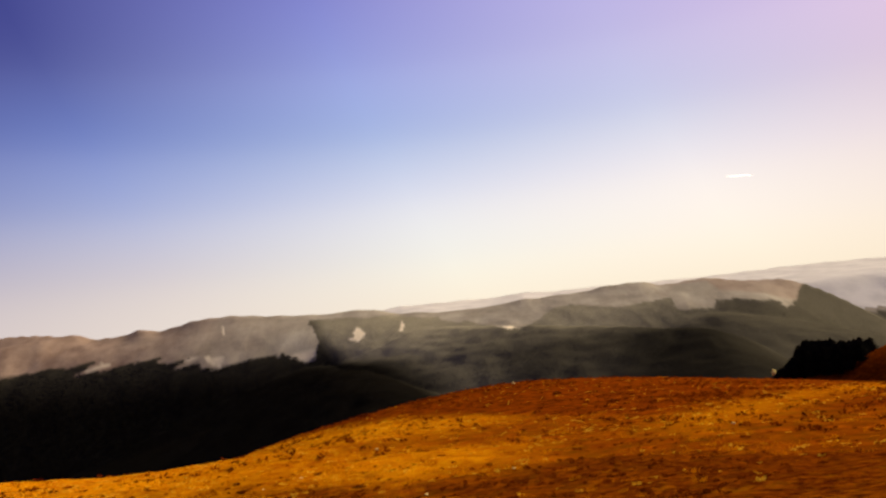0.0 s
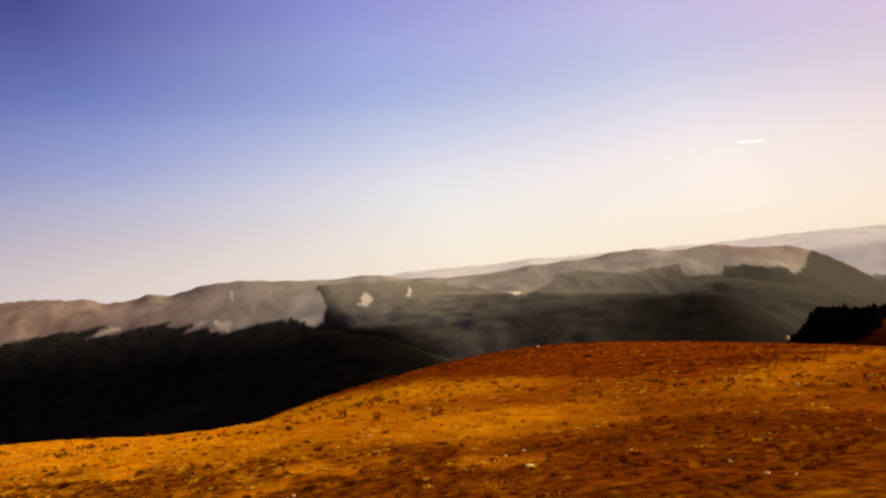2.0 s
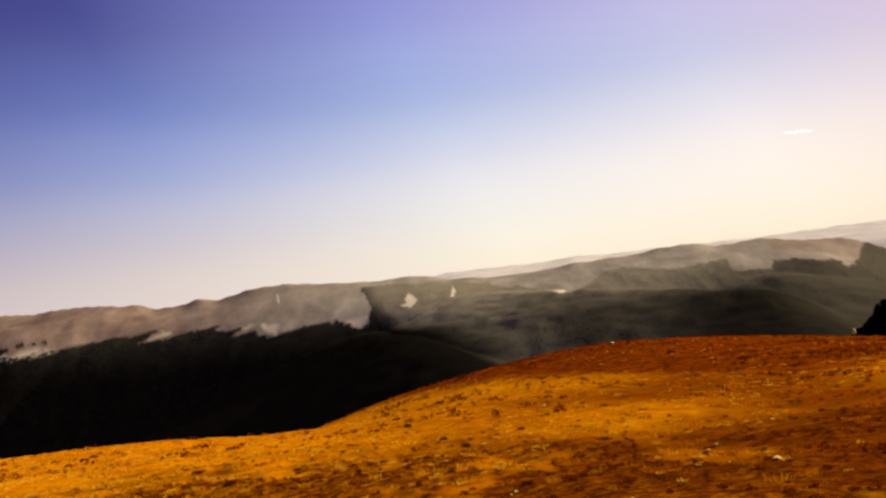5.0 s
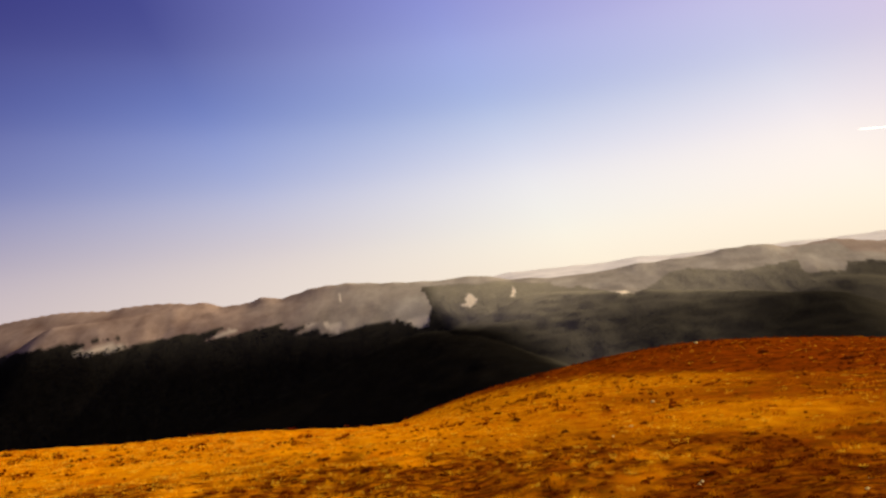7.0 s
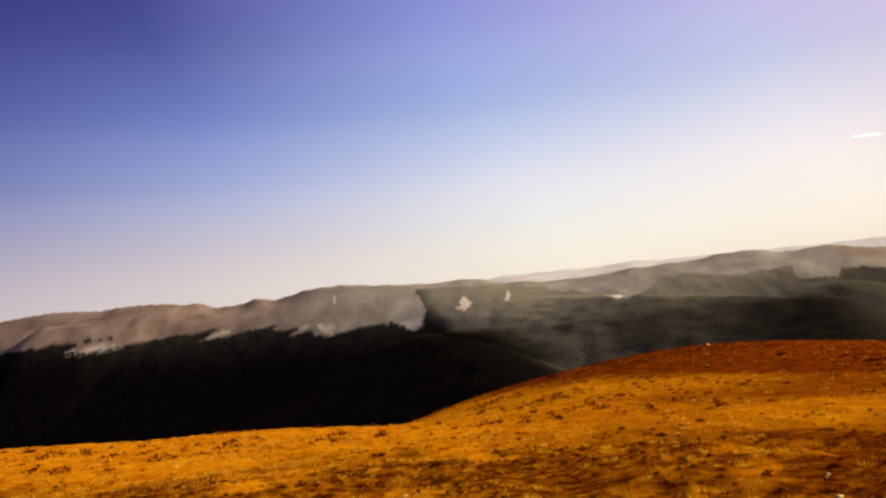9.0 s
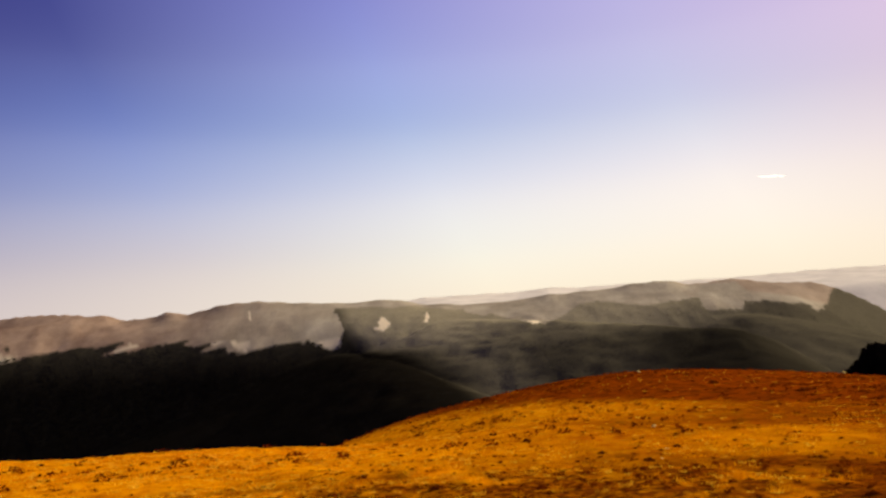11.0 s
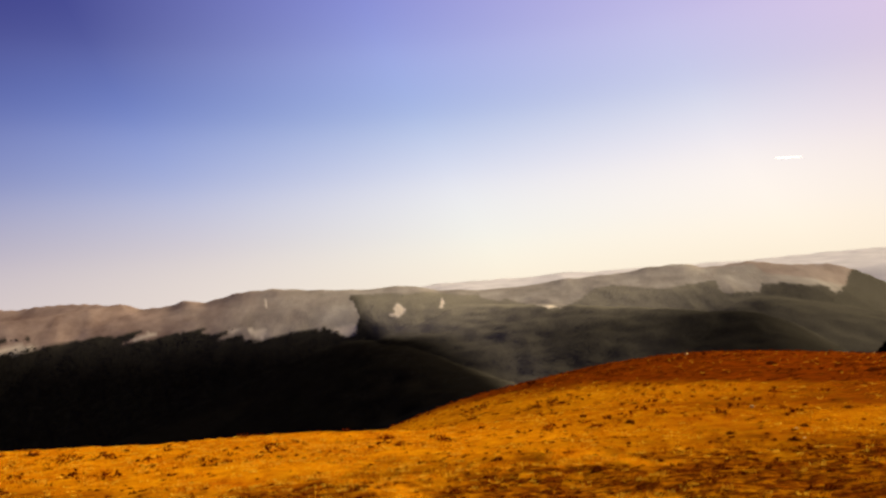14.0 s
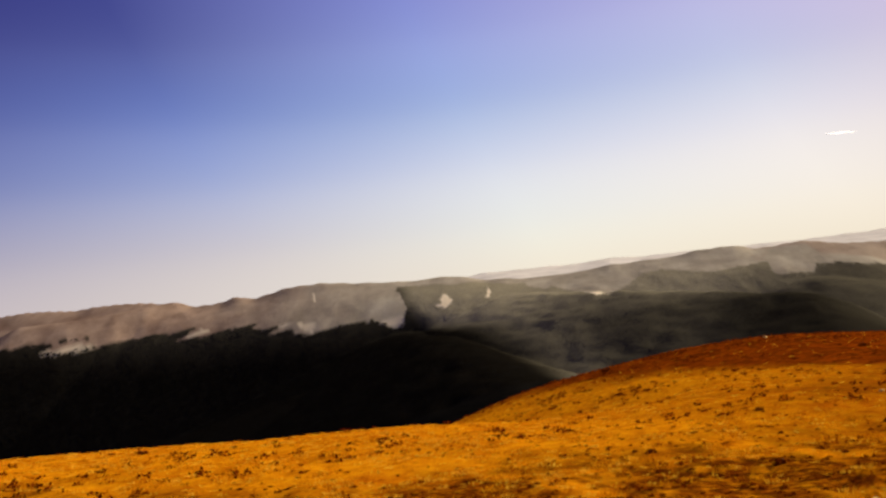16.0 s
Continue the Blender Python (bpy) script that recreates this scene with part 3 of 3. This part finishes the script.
# ---- grass ----
def make_grass(name, count, r0, r1, blades, height, width, spread, seed, az=46, pale=0.0):
    x, y, r, g = scatter(count, -az, az, r0, r1, seed, 1.2)
    clump = 0.45 + 0.5 * wave(x, y, 3.0, 41) + 0.5 * wave(x, y, 1.1, 43) + 0.3 * wave(x, y, 11.0, 42)
    keep = (g.random(count) < np.clip(clump, 0.05, 1)) & (g.random(count) > (0.88 if pale else 0.9) * heath_and_vignette(x, y)) & (g.random(count) > (0.85 if pale else 0.9) * soil_and_vignette(x, y))
    x, y, r = x[keep], y[keep], r[keep]
    size = g.uniform(0.5, 1.3, len(x))
    n = len(x) * blades
    bx, by = x.repeat(blades), y.repeat(blades)
    sz = size.repeat(blades) * g.uniform(0.6, 1.15, n)
    ang, lean = g.uniform(0, 2 * np.pi, n), g.uniform(0.05, 0.75, n)
    off = spread * np.sqrt(g.random(n)) * sz
    bx, by = bx + off * np.cos(ang), by + off * np.sin(ang)
    bz = meadow(bx, by) - 0.02
    h, w = height * sz, width * sz
    turn = g.uniform(0, np.pi, n)
    wx, wy = np.cos(turn) * w / 2, np.sin(turn) * w / 2
    dx, dy = np.cos(ang) * lean * h, np.sin(ang) * lean * h
    v = np.stack([np.stack([bx - wx, by - wy, bz], -1), np.stack([bx + wx, by + wy, bz], -1),
                  np.stack([bx + dx * 0.45 + wx * 0.7, by + dy * 0.45 + wy * 0.7, bz + h * 0.62], -1),
                  np.stack([bx + dx * 0.45 - wx * 0.7, by + dy * 0.45 - wy * 0.7, bz + h * 0.62], -1),
                  np.stack([bx + dx, by + dy, bz + h * (1 - 0.25 * lean)], -1)], 1)
    k = np.arange(n)[:, None] * 5
    f = np.concatenate([k + [0, 1, 2], k + [0, 2, 3], k + [3, 2, 4]])
    me = sheet_mesh(name, v.reshape(-1, 3), f, (M_GRASS,))
    me.attributes.new("tuft", "FLOAT", "POINT").data.foreach_set("value", np.maximum(g.random(len(x)) * (1 - 0.75 * heath_and_vignette(x, y)), pale).repeat(blades * 5).astype(np.float32))
    ob = new(name, me)
    tagged(ob, "bleached pale yellow grass tufts dotted over the meadow" if pale else "dry golden grass tussocks covering the mountain meadow", "grass", kind="stuff")


make_grass("grass_tussocks", 9500, 4, 30, 34, 0.15, 0.011, 0.17, 51)
make_grass("grass_tussocks", 15000, 26, 70, 20, 0.12, 0.030, 0.27, 52)
make_grass("grass_tussocks", 13000, 66, 150, 12, 0.12, 0.065, 0.36, 53)
make_grass("short_grass", 20000, 4, 60, 8, 0.09, 0.018, 0.35, 55)
make_grass("tall_grass", 110, 6, 45, 12, 0.27, 0.011, 0.12, 54)
make_grass("bleached_grass", 5000, 8, 32, 16, 0.09, 0.02, 0.10, 56, pale=0.97)
make_grass("bleached_grass", 15000, 30, 105, 9, 0.08, 0.05, 0.16, 57, pale=0.97)


def make_heath(name, count, r0, r1, leaves, size, seed):
    x, y, r, g = scatter(count, -46, 46, r0, r1, seed, 1.3)
    rows = smooth(0.1, 0.6, wave(x * 0.4, y, 3.2, 34)) * smooth(58, 74, y + 0.6 * (x - 3))
    keep = g.random(count) < 0.06 + 0.12 * smooth(0.1, 0.7, wave(x * 0.5, y, 6.0, 39)) + 0.9 * rows + 0.3 * soil_and_vignette(x, y)
    x, y = x[keep], y[keep]
    s = size * g.uniform(0.4, 1.3, len(x)).repeat(leaves)
    n = len(x) * leaves
    d = g.normal(size=(n, 3))
    d /= np.linalg.norm(d, axis=1)[:, None]
    d[:, 2] = np.abs(d[:, 2])
    rad = g.uniform(0.05, 1.0, n) ** 0.7 * s
    px, py = x.repeat(leaves) + d[:, 0] * rad, y.repeat(leaves) + d[:, 1] * rad
    pz = meadow(x, y).repeat(leaves) + d[:, 2] * rad * 0.6
    a, b = g.normal(size=(n, 3)), g.normal(size=(n, 3))
    a /= np.linalg.norm(a, axis=1)[:, None]
    b -= a * (a * b).sum(1)[:, None]
    b /= np.linalg.norm(b, axis=1)[:, None]
    q = (s * 0.24)[:, None]
    c = np.stack([px, py, pz], -1)
    v = np.stack([c - a * q, c + b * q * 0.6, c + a * q, c - b * q * 0.6], 1)
    f = np.arange(n)[:, None] * 4 + [0, 1, 2, 3]
    ob = new(name, sheet_mesh(name, v.reshape(-1, 3), f, (M_HEATH,)))
    tagged(ob, "low dark red-brown bilberry shrubs scattered over the meadow", "shrub", kind="stuff")


make_heath("bilberry_shrubs", 8000, 5, 40, 30, 0.11, 61)
make_heath("bilberry_shrubs", 22000, 38, 150, 14, 0.36, 62)
make_heath("bilberry_shrubs", 1100, 14, 48, 40, 0.13, 63)


# ---- far woods on the slopes ----
def make_woods(name, mat, label, count, b0, b1, y0, y1, hazed, height, seed):
    g = np.random.default_rng(seed)
    y = y0 + (y1 - y0) * g.random(count)
    x = y * g.uniform(b0, b1, count)
    z = land(x, y)
    z_crown = z - 0.8 * height
    keep = (wooded(x, y, z) > 0.5) & (z > -0.16 * y) & ((haze_share(x, y) > 0.5) == hazed)
    x, y, z = x[keep], y[keep], z_crown[keep]
    n = len(x)
    h = height * g.uniform(0.85, 1.12, n)
    w = h * g.uniform(0.75, 1.0, n)
    sides = 4
    a = g.uniform(0, 6.28, n)[:, None] + np.arange(sides) * (2 * np.pi / sides)
    wob = g.uniform(0.75, 1.25, (n, sides))
    ring = [np.stack([x[:, None] + np.cos(a) * w[:, None] * wob * s, y[:, None] + np.sin(a) * w[:, None] * wob * s, (z + h * t)[:, None] + 0 * a], -1) for s, t in ((1.0, 0.42), (0.66, 0.8))]
    top = np.stack([x, y, z + h], -1)[:, None, :]
    v = np.concatenate(ring + [top], 1)
    m = 2 * sides + 1
    f = []
    for s in range(sides):
        t = (s + 1) % sides
        f += [(s, t, sides + t), (s, sides + t, sides + s), (sides + s, sides + t, 2 * sides)]
    f = (np.arange(n)[:, None, None] * m + np.array(f)).reshape(-1, 3)
    me = sheet_mesh(name, v.reshape(-1, 3), f, (mat,))
    me.polygons.foreach_set("use_smooth", np.ones(len(f), bool))
    gx, gy = (land(x + 12, y) - land(x - 12, y)) / 24, (land(x, y + 12) - land(x, y - 12)) / 24
    up = np.stack([-gx, -gy, np.ones(n)], -1)
    up /= np.linalg.norm(up, axis=1)[:, None]
    out = v - (np.stack([x, y, z + 0.5 * h], -1))[:, None, :]
    out /= np.linalg.norm(out, axis=2)[:, :, None]
    nv = up[:, None, :] + 0.07 * out
    nv /= np.linalg.norm(nv, axis=2)[:, :, None]
    me.attributes.new("hazed", "FLOAT", "POINT").data.foreach_set("value", haze_share(x, y).repeat(m).astype(np.float32))
    me.normals_split_custom_set_from_vertices(nv.reshape(-1, 3).tolist())
    ob = new(name, me)
    tagged(ob, label, "forest", kind="stuff")


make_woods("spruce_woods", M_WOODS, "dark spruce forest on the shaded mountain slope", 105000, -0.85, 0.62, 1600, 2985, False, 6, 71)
# woods whose colour holds most of the haze
make_woods("hazed_woods", M_WOODS, "grey forest on the mountain spurs with haze in its colour", 84000, -0.18, 0.60, 1600, 2985, True, 6, 72)


# ---- knoll with conifers ----
def blade_ring(bm, z, radius, drop, teeth, rnd, thick):
    """One whorl of drooping branches with a ragged rim."""
    top = bm.verts.new((0, 0, z + thick))
    rim = []
    for i in range(teeth * 2):
        a = math.pi * i / teeth + rnd.uniform(-0.12, 0.12)
        rr = radius * (rnd.uniform(0.85, 1.15) if i % 2 == 0 else rnd.uniform(0.45, 0.62))
        rim.append(bm.verts.new((rr * math.cos(a), rr * math.sin(a), z - drop * rr / radius * rnd.uniform(0.7, 1.2))))
    low = bm.verts.new((0, 0, z - drop * 0.3))
    for i in range(len(rim)):
        bm.faces.new((top, rim[i], rim[(i + 1) % len(rim)]))
        bm.faces.new((low, rim[(i + 1) % len(rim)], rim[i]))


def conifer(seed):
    rnd = random.Random(seed)
    root = new("conifer")
    bm = bmesh.new()
    bmesh.ops.create_cone(bm, cap_ends=True, segments=8, radius1=0.20, radius2=0.03, depth=8.6, matrix=Matrix.Translation((0, 0, 4.2)))
    part("trunk", bm, M_BARK, root, "dark brown conifer trunk")
    bm = bmesh.new()
    for i in range(15):
        t = i / 14
        blade_ring(bm, 0.9 + 7.6 * t, (2.7 - 1.9 * t ** 3.2) * rnd.uniform(0.85, 1.1), 0.75 - 0.4 * t, 9, rnd, 0.55)
    part("crown", bm, M_SPRUCE, root, "dense dark green needle crown")
    return tagged(root, "dark green conifer standing on the wooded knoll", "tree", "conifers on the knoll")


def plant_knoll():
    kinds = [conifer(s) for s in (1, 2, 3)]
    g = random.Random(5)
    spots = []
    tries = 0
    while len(spots) < 170 and tries < 6000:
        tries += 1
        x, y = g.uniform(112, 152), g.uniform(236, 294)
        if (x - 131.5) ** 2 / 17.5 ** 2 + (y - 265) ** 2 / 27 ** 2 > 1 or math.hypot(x - 158, (y - 232) * 0.9) < 25 or x < 0.445 * y:
            continue
        if all(math.hypot(x - a, y - b) > 2.4 for a, b in spots):
            spots.append((x, y))
    for i, (x, y) in enumerate(spots):
        z = float(land(x, y)) - 0.15
        u = x - 0.445 * y
        young = 0.5 + 0.6 * float(smooth(2, 12, u)) - 0.28 * float(smooth(15, 34, u))
        m = pose(x, y, z, 0, 0, g.uniform(0, 360)) @ Matrix.Diagonal((s := g.uniform(0.85, 1.15), s, s * young * g.uniform(0.72, 0.9), 1))
        if i < 3:
            kinds[i].matrix_basis = m
        else:
            o = copy_thing(kinds[i % 3], Matrix.Identity(4))
            o.matrix_basis = m


plant_knoll()


# ---- stones in the grass ----
def stone(x, y, size, seed, flat=0.45):
    rnd = random.Random(seed)
    bm = bmesh.new()
    bmesh.ops.create_icosphere(bm, subdivisions=3, radius=0.5)
    for v in bm.verts:
        k = 1 + 0.28 * noise.noise(v.co * 2.2 + Vector((seed * 3.1, 0, 0))) + 0.10 * noise.noise(v.co * 6 + Vector((0, seed * 1.7, 0)))
        v.co = Vector((v.co.x * k * size, v.co.y * k * size * 0.8, v.co.z * k * size * flat))
    me = bpy.data.meshes.new("stone")
    bm.to_mesh(me)
    bm.free()
    me.materials.append(M_STONE)
    ob = new("stone", me)
    ob.matrix_basis = pose(x, y, float(meadow(x, y)) + size * flat * 0.25, 0, 0, rnd.uniform(0, 360))
    return tagged(ob, "small pale limestone lying in the dry grass", "stone", "stones in the meadow")


STONES = ((0.8, 16.0, 0.30), (4.2, 12.4, 0.17), (4.4, 14.6, 0.16), (3.9, 14.1, 0.12), (4.4, 11.8, 0.10), (14.7, 34.4, 0.36), (4.0, 25.3, 0.24), (0.2, 17.0, 0.13),
          (0.6, 20.1, 0.16), (-1.9, 14.7, 0.12), (-4.3, 16.6, 0.13), (-1.9, 42.4, 0.40), (-12.6, 18.6, 0.30), (-4.7, 14.9, 0.24), (1.2, 21.6, 0.2), (-4.1, 31.7, 0.26), (-4.2, 16.8, 0.14), (11.6, 103.5, 1.0), (-2.4, 13.5, 0.12), (-5.0, 28.9, 0.16))
for i, (x, y, size) in enumerate(STONES):
    stone(x, y, 0.6 * size, i + 1)


rock = stone(109.8, 250, 1.4, 31, 1.4)
rock.matrix_basis = pose(109.8, 250, float(land(109.8, 250)) + 0.45, 0, 8, 40)
rock.name = "boulder"
tagged(rock, "pale limestone boulder beside the conifer wood", "rock")


# ---- single shrubs ----
def shrub(x, y, size, seed):
    """A low bilberry bush: short forked stems under a dome of small leaves."""
    g = np.random.default_rng(seed)
    root = new("bilberry_bush")
    bm = bmesh.new()
    for i in range(9):
        a, lean = g.uniform(0, 6.28), g.uniform(0.2, 0.9)
        tip = Vector((math.cos(a) * lean, math.sin(a) * lean, 0.75)) * size * 0.75
        bmesh.ops.create_cone(bm, cap_ends=True, segments=5, radius1=0.025 * size, radius2=0.008 * size, depth=tip.length, matrix=Matrix.Translation(tip / 2) @ tip.to_track_quat("Z", "Y").to_matrix().to_4x4())
    part("stems", bm, M_BARK, root, "thin brown woody stems")
    n = 420
    d = g.normal(size=(n, 3))
    d /= np.linalg.norm(d, axis=1)[:, None]
    d[:, 2] = np.abs(d[:, 2])
    lobes = 0.75 + 0.3 * np.sin(3 * np.arctan2(d[:, 1], d[:, 0]) + seed)
    c = d * (g.uniform(0.35, 1.0, n) ** 0.5 * lobes * size)[:, None] * np.array((1.0, 1.0, 0.62))
    a, b = g.normal(size=(n, 3)), g.normal(size=(n, 3))
    a /= np.linalg.norm(a, axis=1)[:, None]
    b -= a * (a * b).sum(1)[:, None]
    b /= np.linalg.norm(b, axis=1)[:, None]
    q = 0.11 * size
    v = np.stack([c - a * q, c + b * q * 0.6, c + a * q, c - b * q * 0.6], 1)
    ob = new("leaves", sheet_mesh("leaves", v.reshape(-1, 3), np.arange(n)[:, None] * 4 + [0, 1, 2, 3], (M_HEATH,)))
    ob.parent = root
    tagged(ob, "dense small red-brown leaves")
    root.matrix_basis = pose(x, y, float(meadow(x, y)) - 0.03, 0, 0, float(g.uniform(0, 360)))
    return tagged(root, "low dark red-brown bilberry bush in golden grass", "shrub", "bilberry bushes in the meadow")


BUSHES = ((-40.4, 45.0, 0.33), (-42.6, 45.6, 0.23), (-31.8, 42.6, 0.18), (-35.0, 44.6, 0.25), (-36.1, 44.2, 0.18), (-8.5, 103, 0.83), (-12.6, 23.9, 0.25), (-15.2, 28.0, 0.22),
          (16.6, 66.7, 0.6), (13.9, 81.3, 0.6), (-1.1, 25.7, 0.23), (-3.9, 17.3, 0.18), (-6.6, 31.4, 0.22), (-3.5, 32.4, 0.22), (-2.4, 19.0, 0.16), (0.6, 37.5, 0.24), (-5.6, 28.2, 0.22), (-8.8, 38.6, 0.25))
for i, (x, y, size) in enumerate(BUSHES):
    shrub(x, y, size, 80 + i)


# ---- streak of cloud ----
def make_cloud():
    """A thin veil of ice cloud that the sun shines through, square to the sun."""
    bm = bmesh.new()
    n, m = 60, 8
    along = (Vector((math.cos(SUN_AZ), -math.sin(SUN_AZ), 0)) - 0.17 * Vector((0, 0, 1))).normalized()
    up = SUN_DIR.cross(along)
    rows = []
    for i in range(n + 1):
        u = 2 * i / n - 1
        half = 4.2 * max(0.0, 1 - u * u) ** 0.6 * (1 + 0.4 * noise.noise(Vector((u * 4, 1, 0)))) + 0.3
        mid = 3 * noise.noise(Vector((u * 2, 5, 0)))
        rows.append([bm.verts.new(along * (u * 105) - up * (mid + half * (2 * j / m - 1)) + SUN_DIR * (4 * (1 - (2 * j / m - 1) ** 2))) for j in range(m + 1)])
    for a, b in zip(rows, rows[1:]):
        for j in range(m):
            bm.faces.new((a[j], b[j], b[j + 1], a[j + 1])).smooth = True
    me = bpy.data.meshes.new("cloud")
    bm.to_mesh(me)
    bm.free()
    me.materials.append(M_CLOUD)
    u, v = np.repeat(np.linspace(-1, 1, n + 1), m + 1), np.tile(np.linspace(-1, 1, m + 1), n + 1)
    me.attributes.new("dense", "FLOAT", "POINT").data.foreach_set("value", (np.clip(1.3 * (1 - np.abs(u) ** 3), 0, 1) * np.clip(1.4 * (1 - v * v), 0, 1)).astype(np.float32))
    ob = new("cloud", me)
    ob.matrix_basis = pose(1665, 3950, 612)
    tagged(ob, "thin white streak of cloud above the mountains", "cloud")


make_cloud()
